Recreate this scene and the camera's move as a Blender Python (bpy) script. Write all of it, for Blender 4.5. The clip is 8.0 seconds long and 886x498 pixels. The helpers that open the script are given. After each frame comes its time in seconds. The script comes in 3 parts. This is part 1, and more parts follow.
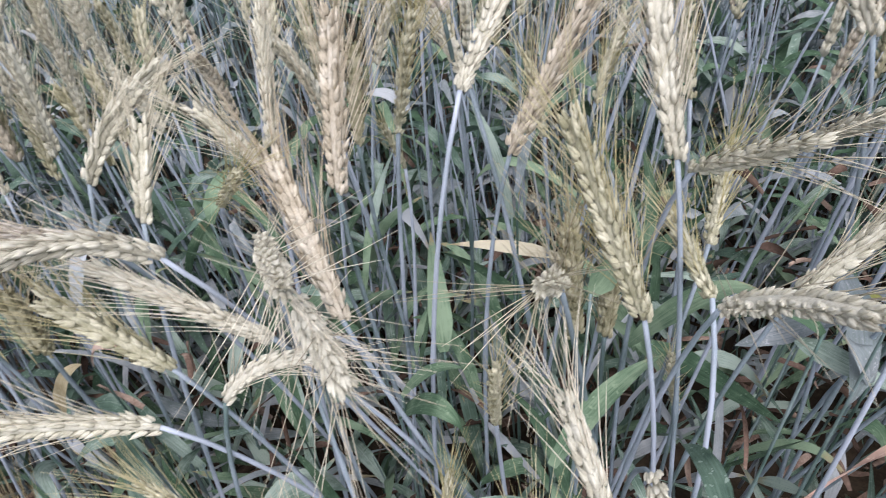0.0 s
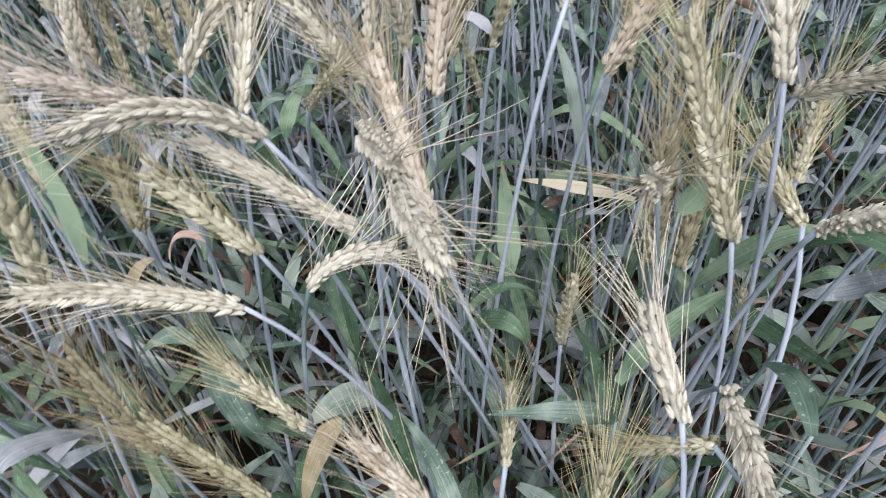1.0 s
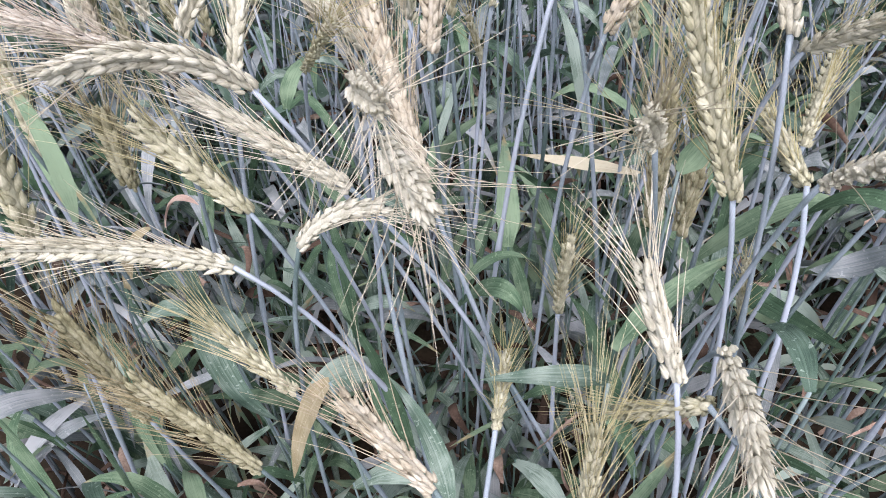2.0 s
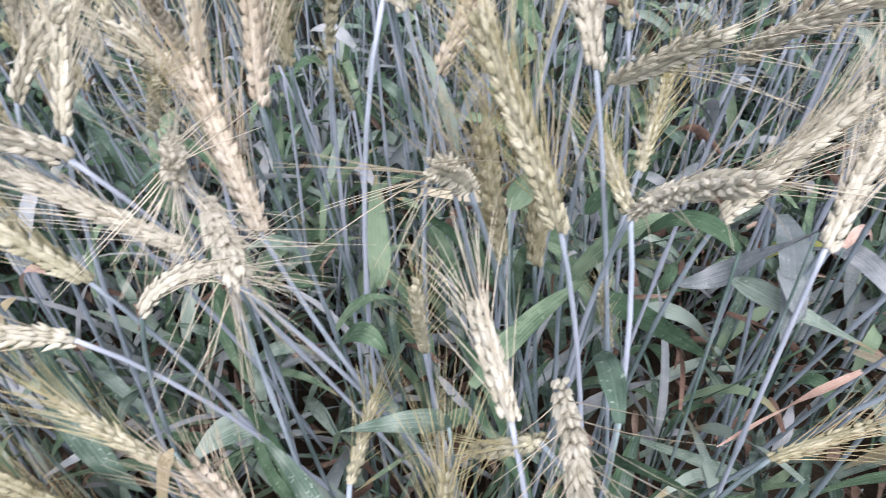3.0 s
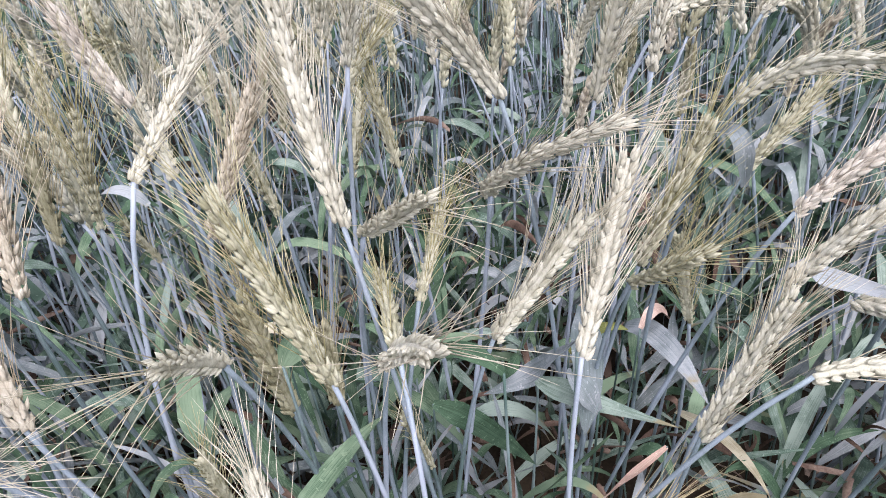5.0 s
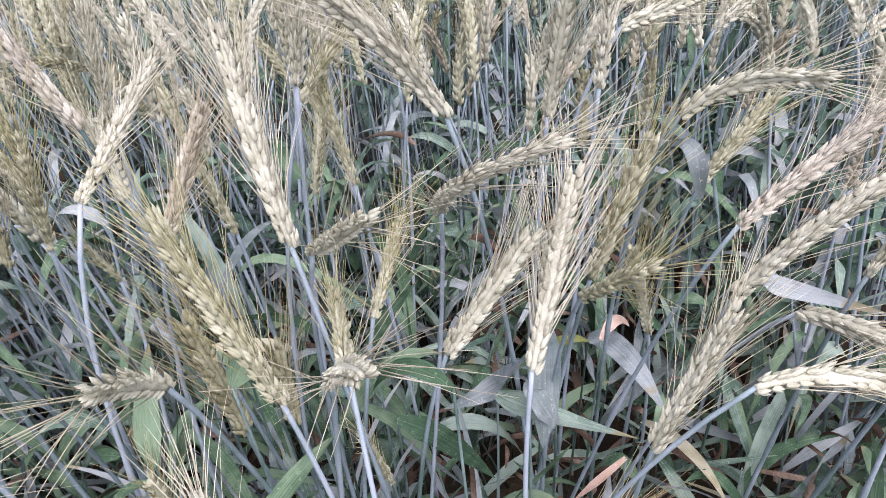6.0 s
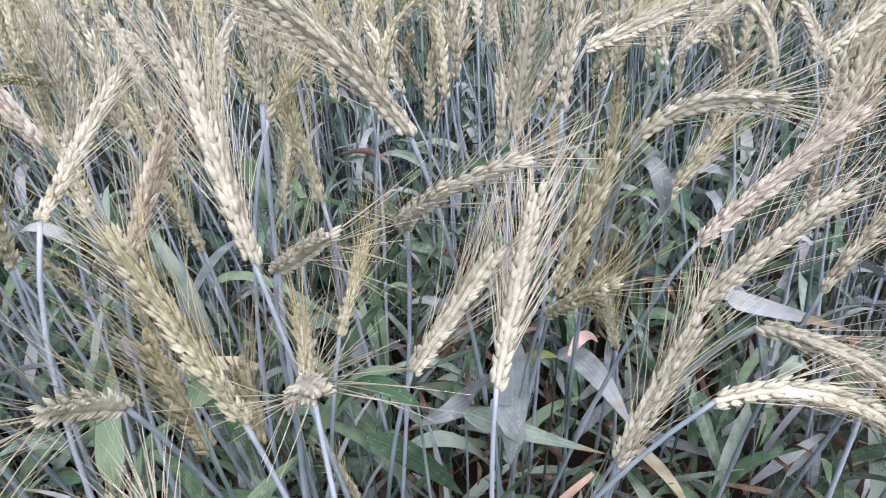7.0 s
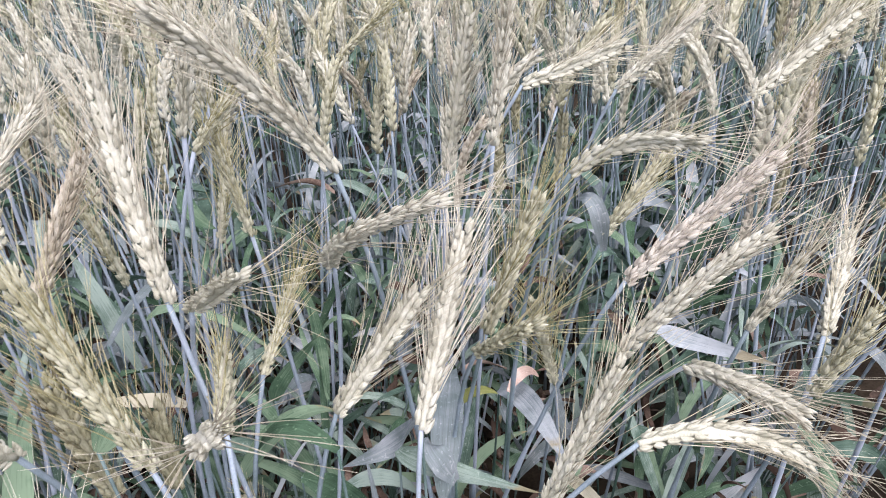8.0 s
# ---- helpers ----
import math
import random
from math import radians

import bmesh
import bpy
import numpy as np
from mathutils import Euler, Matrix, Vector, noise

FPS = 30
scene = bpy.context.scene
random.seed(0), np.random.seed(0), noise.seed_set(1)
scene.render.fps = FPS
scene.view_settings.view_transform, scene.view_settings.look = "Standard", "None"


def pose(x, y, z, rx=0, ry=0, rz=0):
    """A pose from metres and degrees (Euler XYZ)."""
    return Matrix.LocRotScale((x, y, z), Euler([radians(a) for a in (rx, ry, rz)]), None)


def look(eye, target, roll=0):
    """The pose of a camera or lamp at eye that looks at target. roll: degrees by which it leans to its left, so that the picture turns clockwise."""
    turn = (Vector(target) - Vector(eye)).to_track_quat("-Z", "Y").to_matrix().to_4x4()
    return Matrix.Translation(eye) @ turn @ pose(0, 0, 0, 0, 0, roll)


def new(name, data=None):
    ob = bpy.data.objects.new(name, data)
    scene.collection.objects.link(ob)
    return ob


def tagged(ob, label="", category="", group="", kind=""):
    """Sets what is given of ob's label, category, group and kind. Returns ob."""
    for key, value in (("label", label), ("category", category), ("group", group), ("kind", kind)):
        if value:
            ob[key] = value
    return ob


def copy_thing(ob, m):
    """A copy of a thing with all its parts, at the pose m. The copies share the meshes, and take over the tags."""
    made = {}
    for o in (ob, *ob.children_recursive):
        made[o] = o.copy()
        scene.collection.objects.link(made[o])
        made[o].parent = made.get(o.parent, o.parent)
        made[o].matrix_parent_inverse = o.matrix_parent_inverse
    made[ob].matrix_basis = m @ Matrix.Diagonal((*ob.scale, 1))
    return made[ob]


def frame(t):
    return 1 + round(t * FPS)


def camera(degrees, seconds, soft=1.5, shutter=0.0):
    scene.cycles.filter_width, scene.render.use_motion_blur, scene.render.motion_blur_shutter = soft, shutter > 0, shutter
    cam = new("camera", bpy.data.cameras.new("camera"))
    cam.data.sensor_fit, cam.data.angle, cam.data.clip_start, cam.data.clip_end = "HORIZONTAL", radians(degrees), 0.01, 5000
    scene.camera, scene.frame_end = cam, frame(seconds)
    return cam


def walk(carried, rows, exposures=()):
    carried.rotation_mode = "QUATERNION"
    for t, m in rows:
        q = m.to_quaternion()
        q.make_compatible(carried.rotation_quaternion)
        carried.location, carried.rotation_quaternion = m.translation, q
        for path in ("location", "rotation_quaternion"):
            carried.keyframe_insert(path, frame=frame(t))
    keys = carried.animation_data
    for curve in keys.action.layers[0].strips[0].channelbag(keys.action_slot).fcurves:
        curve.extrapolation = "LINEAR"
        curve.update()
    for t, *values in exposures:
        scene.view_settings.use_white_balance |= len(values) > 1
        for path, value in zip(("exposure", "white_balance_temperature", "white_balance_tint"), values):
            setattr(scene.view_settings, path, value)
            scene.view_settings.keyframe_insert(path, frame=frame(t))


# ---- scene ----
cam = camera(68.0, 8.0, soft=0.6, shutter=0.35)
PATH = [
    (0, (0.0000, 0.0000, 0.6600), (-0.0000, 0.7504, -0.0010), -7.23),
    (0.5, (-0.0152, -0.0112, 0.6551), (-0.0505, 0.7334, -0.0115), -7.21),
    (1, (-0.0289, -0.0231, 0.6437), (-0.0736, 0.6996, -0.0460), -4.40),
    (1.2, (-0.0355, -0.0285, 0.6400), (-0.0821, 0.6940, -0.0498), -3.20),
    (2.3, (-0.0070, -0.0304, 0.6232), (-0.0744, 0.6928, -0.0641), -4.97),
    (2.5, (0.0041, -0.0280, 0.6259), (-0.0492, 0.6993, -0.0583), -5.83),
    (3, (0.0272, -0.0232, 0.6291), (0.0385, 0.7210, -0.0388), -5.54),
    (3.5, (0.0510, -0.0190, 0.6344), (0.1165, 0.7365, -0.0174), -6.44),
    (4, (0.0653, -0.0185, 0.6420), (0.1579, 0.7497, 0.0085), -7.83),
    (4.5, (0.0803, -0.0199, 0.6488), (0.2379, 0.7589, 0.0416), -6.26),
    (4.7, (0.0847, -0.0214, 0.6520), (0.2542, 0.7656, 0.0589), -6.57),
    (5.8, (0.0969, -0.0281, 0.6556), (0.2936, 0.7656, 0.0799), -5.75),
    (6, (0.1027, -0.0287, 0.6564), (0.3073, 0.7650, 0.0836), -6.26),
    (6.5, (0.1041, -0.0301, 0.6574), (0.3159, 0.7648, 0.0887), -6.19),
    (7, (0.1083, -0.0322, 0.6575), (0.3501, 0.7636, 0.1024), -5.02),
    (7.5, (0.1145, -0.0316, 0.6553), (0.4002, 0.7635, 0.1203), -2.47),
    (8, (0.1277, -0.0320, 0.6585), (0.4286, 0.7643, 0.1336), -2.56),
]
walk(cam, [(t, look(eye, target, roll)) for t, eye, target, roll in PATH],
     exposures=[(0.0, 0.55, 6420, 13), (1.2, 0.53, 6420, 13), (2.3, 0.81, 6470, 15), (4.5, 0.76, 6370, 15), (6.0, 0.70, 6370, 15), (7.0, 0.64, 6370, 15), (8.0, 0.73, 6370, 15)])

# ---- daylight: bright hazy sky, a wide soft sun ----
world = bpy.data.worlds.new("World")
scene.world = world
world.use_nodes = True
wn = world.node_tree.nodes
sky = wn.new("ShaderNodeTexSky")
sky.sky_type = "NISHITA"
sky.sun_disc = False
sky.sun_elevation, sky.sun_rotation = radians(61), radians(177)
sky.air_density, sky.dust_density = 1.0, 4.0
wn["Background"].inputs["Strength"].default_value = 0.075
world.node_tree.links.new(sky.outputs["Color"], wn["Background"].inputs["Color"])
sun = new("sun", bpy.data.lights.new("sun", "SUN"))
sun.data.energy, sun.data.angle, sun.data.color = 3.9, radians(96), (1.0, 0.975, 0.95)
sun.matrix_world = look((0.10, -1.45, 2.6), (0, 0, 0))


# ---- materials ----
def blade_material(name, dark, mid, light, thin=0.12, vein=0.50):
    """A leaf blade: lengthwise veins, a pale midrib, blotches and a shift of tone from leaf to leaf."""
    m = bpy.data.materials.new(name)
    m.use_nodes = True
    n, l = m.node_tree.nodes, m.node_tree.links
    bsdf = n["Principled BSDF"]
    uv = n.new("ShaderNodeUVMap")
    geo = n.new("ShaderNodeNewGeometry")
    info = n.new("ShaderNodeObjectInfo")

    def maths(op, a, b, c=None):
        k = n.new("ShaderNodeMath")
        k.operation = op
        for i, v in enumerate((a, b, c)):
            if v is None:
                continue
            if isinstance(v, (int, float)):
                k.inputs[i].default_value = v
            else:
                l.new(v, k.inputs[i])
        return k.outputs[0]

    mp = n.new("ShaderNodeMapping")
    mp.inputs["Scale"].default_value = (16.0, 1.3, 1.0)
    l.new(uv.outputs["UV"], mp.inputs["Vector"])
    veins = n.new("ShaderNodeTexNoise")
    veins.inputs["Scale"].default_value, veins.inputs["Detail"].default_value = 2.2, 3.0
    l.new(mp.outputs["Vector"], veins.inputs["Vector"])
    blot = n.new("ShaderNodeTexNoise")
    blot.inputs["Scale"].default_value, blot.inputs["Detail"].default_value = 55.0, 5.0
    l.new(geo.outputs["Position"], blot.inputs["Vector"])
    speck = n.new("ShaderNodeTexNoise")
    speck.inputs["Scale"].default_value, speck.inputs["Detail"].default_value = 420.0, 2.0
    l.new(geo.outputs["Position"], speck.inputs["Vector"])
    sep = n.new("ShaderNodeSeparateXYZ")
    l.new(uv.outputs["UV"], sep.inputs[0])
    mid_line = maths("LESS_THAN", maths("ABSOLUTE", maths("SUBTRACT", sep.outputs[0], 0.5), 0.0), 0.045)
    v = maths("MULTIPLY_ADD", veins.outputs["Fac"], vein, maths("MULTIPLY", blot.outputs["Fac"], 0.68))
    v = maths("MULTIPLY_ADD", info.outputs["Random"], 0.30, v)
    v = maths("MULTIPLY_ADD", geo.outputs["Random Per Island"], 0.20, v)
    v = maths("MULTIPLY_ADD", mid_line, 0.06, v)
    v = maths("MULTIPLY_ADD", maths("GREATER_THAN", speck.outputs["Fac"], 0.66), 0.18, v)
    ramp = n.new("ShaderNodeValToRGB")
    e = ramp.color_ramp.elements
    e[0].position, e[0].color = 0.50, (*dark, 1)
    e[1].position, e[1].color = 1.0, (*light, 1)
    k = e.new(0.80)
    k.color = (*mid, 1)
    l.new(v, ramp.inputs["Fac"])
    # withered tips on some of the leaves
    edge = maths("MULTIPLY_ADD", blot.outputs["Fac"], 0.9, sep.outputs[1])
    edge = maths("MULTIPLY_ADD", info.outputs["Random"], 0.35, edge)
    dry = maths("MINIMUM", maths("MAXIMUM", maths("MULTIPLY", maths("SUBTRACT", edge, 1.60), 9.0), 0.0), 0.85)
    tint = n.new("ShaderNodeMix")
    tint.data_type = "RGBA"
    l.new(dry, tint.inputs["Factor"])
    l.new(ramp.outputs["Color"], tint.inputs["A"])
    tint.inputs["B"].default_value = (0.34, 0.29, 0.18, 1)
    paint = tint.outputs["Result"]
    l.new(paint, bsdf.inputs["Base Color"])
    bsdf.inputs["Roughness"].default_value = 0.55
    bsdf.inputs["Specular IOR Level"].default_value = 0.12
    b = n.new("ShaderNodeBump")
    b.inputs["Strength"].default_value, b.inputs["Distance"].default_value = 0.6, 0.0008
    l.new(maths("MULTIPLY_ADD", mid_line, -0.5, veins.outputs["Fac"]), b.inputs["Height"])
    l.new(b.outputs["Normal"], bsdf.inputs["Normal"])
    tr = n.new("ShaderNodeBsdfTranslucent")
    l.new(paint, tr.inputs["Color"])
    mix = n.new("ShaderNodeMixShader")
    mix.inputs["Fac"].default_value = thin
    l.new(bsdf.outputs[0], mix.inputs[1])
    l.new(tr.outputs[0], mix.inputs[2])
    l.new(mix.outputs[0], n["Material Output"].inputs["Surface"])
    return m


def plant_material(name, dark, mid, light, rough=0.6, grain=900.0, patch=60.0, bump=0.25, stretch=(1, 1, 1), thin=0.0, spread=0.25, fleck=0.35):
    """Procedural plant tissue: fine grain, broad patches, and a shift of tone from piece to piece."""
    m = bpy.data.materials.new(name)
    m.use_nodes = True
    n, l = m.node_tree.nodes, m.node_tree.links
    bsdf = n["Principled BSDF"]
    geo = n.new("ShaderNodeNewGeometry")
    co = n.new("ShaderNodeTexCoord")
    mp = n.new("ShaderNodeMapping")
    mp.inputs["Scale"].default_value = stretch
    l.new(co.outputs["Object"], mp.inputs["Vector"])
    fine = n.new("ShaderNodeTexNoise")
    fine.inputs["Scale"].default_value, fine.inputs["Detail"].default_value = grain, 3.0
    l.new(mp.outputs["Vector"], fine.inputs["Vector"])
    broad = n.new("ShaderNodeTexNoise")
    broad.inputs["Scale"].default_value, broad.inputs["Detail"].default_value = patch, 4.0
    l.new(geo.outputs["Position"], broad.inputs["Vector"])
    info = n.new("ShaderNodeObjectInfo")
    add = n.new("ShaderNodeMath")
    add.operation = "MULTIPLY_ADD"
    add.inputs[1].default_value = fleck
    l.new(fine.outputs["Fac"], add.inputs[0])
    l.new(broad.outputs["Fac"], add.inputs[2])
    tone = n.new("ShaderNodeMath")
    tone.operation = "MULTIPLY_ADD"
    tone.inputs[1].default_value = spread
    l.new(info.outputs["Random"], tone.inputs[0])
    l.new(add.outputs[0], tone.inputs[2])
    isle = n.new("ShaderNodeMath")
    isle.operation = "MULTIPLY_ADD"
    isle.inputs[1].default_value = spread * 0.8
    l.new(geo.outputs["Random Per Island"], isle.inputs[0])
    l.new(tone.outputs[0], isle.inputs[2])
    level = n.new("ShaderNodeMath")
    level.operation = "MULTIPLY"
    level.inputs[1].default_value = 0.72 / (0.5 + 0.5 * fleck + 0.9 * spread)
    l.new(isle.outputs[0], level.inputs[0])
    ramp = n.new("ShaderNodeValToRGB")
    e = ramp.color_ramp.elements
    e[0].position, e[0].color = 0.55, (*dark, 1)
    e[1].position, e[1].color = 0.88, (*light, 1)
    k = e.new(0.72)
    k.color = (*mid, 1)
    l.new(level.outputs[0], ramp.inputs["Fac"])
    l.new(ramp.outputs["Color"], bsdf.inputs["Base Color"])
    bsdf.inputs["Roughness"].default_value = rough
    bsdf.inputs["Specular IOR Level"].default_value = 0.15
    b = n.new("ShaderNodeBump")
    b.inputs["Strength"].default_value, b.inputs["Distance"].default_value = bump, 0.0006
    l.new(fine.outputs["Fac"], b.inputs["Height"])
    l.new(b.outputs["Normal"], bsdf.inputs["Normal"])
    if thin:
        tr = n.new("ShaderNodeBsdfTranslucent")
        l.new(ramp.outputs["Color"], tr.inputs["Color"])
        mix = n.new("ShaderNodeMixShader")
        mix.inputs["Fac"].default_value = thin
        l.new(bsdf.outputs[0], mix.inputs[1])
        l.new(tr.outputs[0], mix.inputs[2])
        l.new(mix.outputs[0], n["Material Output"].inputs["Surface"])
    return m


HUSK = {
    "cream": plant_material("husk_cream", (0.47, 0.45, 0.375), (0.67, 0.655, 0.575), (0.79, 0.78, 0.71), 0.55, 1500, 140, 0.8, (1, 1, 0.2), 0.32, 0.16, 0.55),
    "blush": plant_material("husk_blush", (0.54, 0.485, 0.43), (0.75, 0.70, 0.64), (0.86, 0.825, 0.775), 0.55, 1500, 140, 0.8, (1, 1, 0.2), 0.32, 0.16, 0.55),
    "ripe": plant_material("husk_ripe", (0.42, 0.37, 0.295), (0.62, 0.565, 0.475), (0.77, 0.725, 0.65), 0.55, 1500, 140, 0.8, (1, 1, 0.2), 0.32, 0.16, 0.55),
    "pale": plant_material("husk_pale", (0.46, 0.445, 0.36), (0.67, 0.655, 0.565), (0.81, 0.80, 0.725), 0.55, 1500, 140, 0.8, (1, 1, 0.2), 0.32, 0.16, 0.55),
    "green": plant_material("husk_green", (0.40, 0.39, 0.275), (0.61, 0.595, 0.465), (0.79, 0.775, 0.65), 0.55, 1500, 140, 0.8, (1, 1, 0.2), 0.32, 0.16, 0.55),
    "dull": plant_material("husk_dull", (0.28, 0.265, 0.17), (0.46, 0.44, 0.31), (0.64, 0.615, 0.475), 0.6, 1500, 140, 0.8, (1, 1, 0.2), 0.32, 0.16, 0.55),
}
AWN = {
    "cream": plant_material("awn_cream", (0.52, 0.47, 0.38), (0.72, 0.67, 0.57), (0.85, 0.81, 0.72), 0.45, 300, 40, thin=0.25),
    "blush": plant_material("awn_blush", (0.54, 0.46, 0.4), (0.74, 0.66, 0.585), (0.86, 0.79, 0.73), 0.45, 300, 40, thin=0.25),
    "ripe": plant_material("awn_ripe", (0.48, 0.41, 0.31), (0.68, 0.6, 0.48), (0.82, 0.75, 0.64), 0.45, 300, 40, thin=0.25),
    "pale": plant_material("awn_pale", (0.47, 0.43, 0.33), (0.67, 0.625, 0.51), (0.82, 0.78, 0.67), 0.45, 300, 40, thin=0.25),
    "green": plant_material("awn_green", (0.38, 0.35, 0.18), (0.58, 0.53, 0.33), (0.77, 0.72, 0.52), 0.45, 300, 40, thin=0.25),
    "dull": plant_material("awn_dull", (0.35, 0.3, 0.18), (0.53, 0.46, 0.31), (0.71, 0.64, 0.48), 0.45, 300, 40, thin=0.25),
}
STEM = plant_material("stem_glaucous", (0.095, 0.14, 0.145), (0.235, 0.29, 0.35), (0.39, 0.44, 0.55), 0.45, 500, 16, 0.2, (6, 6, 0.5), spread=0.4)
SHEATH = plant_material("sheath_green", (0.035, 0.065, 0.055), (0.085, 0.14, 0.13), (0.22, 0.29, 0.31), 0.5, 500, 16, 0.2, (6, 6, 0.5), spread=0.4)
BLADE = {
    "blue": blade_material("blade_blue_green", (0.013, 0.034, 0.025), (0.116, 0.182, 0.148), (0.33, 0.41, 0.375)),
    "green": blade_material("blade_green", (0.018, 0.042, 0.025), (0.088, 0.155, 0.100), (0.23, 0.32, 0.225), 0.15),
    "grey": blade_material("blade_grey_green", (0.11, 0.15, 0.15), (0.235, 0.275, 0.30), (0.42, 0.45, 0.50), 0.08),
    "tan": blade_material("blade_dry_tan", (0.26, 0.21, 0.12), (0.47, 0.41, 0.28), (0.68, 0.63, 0.50), 0.15),
    "pink": blade_material("blade_dry_pink", (0.38, 0.22, 0.18), (0.64, 0.46, 0.40), (0.80, 0.66, 0.60), 0.12),
    "yellow": blade_material("blade_yellowing", (0.17, 0.19, 0.06), (0.34, 0.36, 0.13), (0.52, 0.52, 0.26), 0.2),
}
LITTER = plant_material("litter_brown", (0.045, 0.029, 0.023), (0.14, 0.094, 0.077), (0.34, 0.26, 0.222), 0.7, 500, 30, 0.4, spread=0.5)
SOIL = plant_material("soil_dark", (0.018, 0.013, 0.010), (0.036, 0.027, 0.020), (0.07, 0.052, 0.038), 0.9, 260, 12, 0.8, spread=0.05)

# ---- mesh builders: plain lists of verts and faces ----


def mesh_of(name, verts, faces, material, smooth=True):
    me = bpy.data.meshes.new(name)
    me.from_pydata([tuple(v) for v in verts], [], faces)
    me.materials.append(material)
    if smooth:
        me.polygons.foreach_set("use_smooth", [True] * len(me.polygons))
    me.update()
    return me


def part(name, data, parent, label="", kind=""):
    ob = new(name, data)
    ob.parent = parent
    return tagged(ob, label, kind=kind)


def bezier(p0, p1, p2, p3, n):
    out = []
    for i in range(n + 1):
        u = i / n
        v = 1 - u
        out.append(p0 * v ** 3 + p1 * (3 * v * v * u) + p2 * (3 * v * u * u) + p3 * u ** 3)
    return out


def rails(points):
    """A tangent, side and normal at each point, carried along with no twist."""
    tans = [(points[min(i + 1, len(points) - 1)] - points[max(i - 1, 0)]).normalized() for i in range(len(points))]
    side = tans[0].orthogonal().normalized()
    out = []
    for t in tans:
        side = (side - t * side.dot(t)).normalized()
        out.append((t, side.copy(), t.cross(side)))
    return out


def tube(verts, faces, points, radii, sides):
    """Adds a tapered tube to the lists."""
    start = len(verts)
    for p, r, (t, s, b) in zip(points, radii, rails(points)):
        for k in range(sides):
            a = 2 * math.pi * k / sides
            verts.append(p + s * (r * math.cos(a)) + b * (r * math.sin(a)))
    for i in range(len(points) - 1):
        for k in range(sides):
            a, b = start + i * sides + k, start + i * sides + (k + 1) % sides
            faces.append((a, b, b + sides, a + sides))
    faces.append(tuple(range(start + sides - 1, start - 1, -1)))
    last = start + (len(points) - 1) * sides
    faces.append(tuple(range(last, last + sides)))


def lobe(verts, faces, m, length, wide, deep, sides, rings):
    """Adds one plump husk: a teardrop with a keel and a drawn-out tip, along z of m."""
    start = len(verts)
    for i in range(rings + 1):
        u = i / rings
        r = (math.sin(math.pi * min(1.0, u * 0.86 + 0.14)) ** 0.9) * (1 - 0.62 * u) * 1.32 + 0.03
        lean = 0.16 * length * u * u
        for k in range(sides):
            a = 2 * math.pi * k / sides
            keel = 1.0 + 0.14 * math.cos(3 * a) * (1 - u)
            verts.append(m @ Vector((deep * r * math.cos(a) * keel - lean * 0.3, wide * r * math.sin(a), length * u)))
    for i in range(rings):
        for k in range(sides):
            a, b = start + i * sides + k, start + i * sides + (k + 1) % sides
            faces.append((a, b, b + sides, a + sides))
    last = start + rings * sides
    faces.append(tuple(range(last, last + sides)))


def spikelet_shape(verts, faces, m, rng, sides, rings, full=True):
    """A tight bunch of plump florets between two outer glumes, each drawn out to a small beak."""
    j = lambda a: rng.uniform(-a, a)
    if not full:
        for tilt in (-9, 10):
            q = m @ pose(0.0002, math.sin(radians(tilt)) * 0.0085, j(0.0006), -tilt + j(4), 4 + j(8), j(20))
            lobe(verts, faces, q, 0.0106 * rng.uniform(0.9, 1.1), 0.0022, 0.0023, sides, rings)
        return
    # two outer florets side by side, two smaller ones above and between, and a keeled glume on each flank
    for off, across, tilt, low, length, wide, deep in (
            (0.0004, -0.0014, -10, 0.0000, 0.0086, 0.0015, 0.0018), (0.0002, 0.0014, 11, 0.0005, 0.0085, 0.0015, 0.0018),
            (0.0013, 0.0003, 2, 0.0024, 0.0074, 0.0013, 0.0014), (-0.0006, -0.0003, -2, 0.0014, 0.0080, 0.0015, 0.0014),
            (0.0009, -0.0023, -15, -0.0010, 0.0066, 0.0011, 0.0015), (0.0009, 0.0023, 16, -0.0007, 0.0068, 0.0011, 0.0015)):
        q = m @ pose(off + j(0.0003), across, low + j(0.0008), -tilt + j(6), 4 + j(9), j(25))
        lobe(verts, faces, q, length * rng.uniform(0.86, 1.14), wide * rng.uniform(0.9, 1.1), deep, sides, rings)


rng = random.Random(7)
SPIKELETS = {}
for tone_name, husk in HUSK.items():
    SPIKELETS[tone_name] = []
    for _ in range(4):
        vs, fs = [], []
        spikelet_shape(vs, fs, Matrix(), rng, 6, 4)
        SPIKELETS[tone_name].append(mesh_of("spikelet", vs, fs, husk))


def ear_frames(base, ctrl, tip, count, turn):
    """The seats of the spikelets along a bent ear, alternately on its two sides, the last one at the tip."""
    pts = [base * (1 - u) ** 2 + ctrl * (2 * u * (1 - u)) + tip * u * u for u in [i / count for i in range(count + 1)]]
    out = []
    for i, (p, (t, s, b)) in enumerate(zip(pts, rails(pts))):
        a = radians(turn)
        w = s * math.cos(a) + b * math.sin(a)
        u = i / count
        out.append((u, p, t, w * (1 if i % 2 else -1)))
    return pts, out


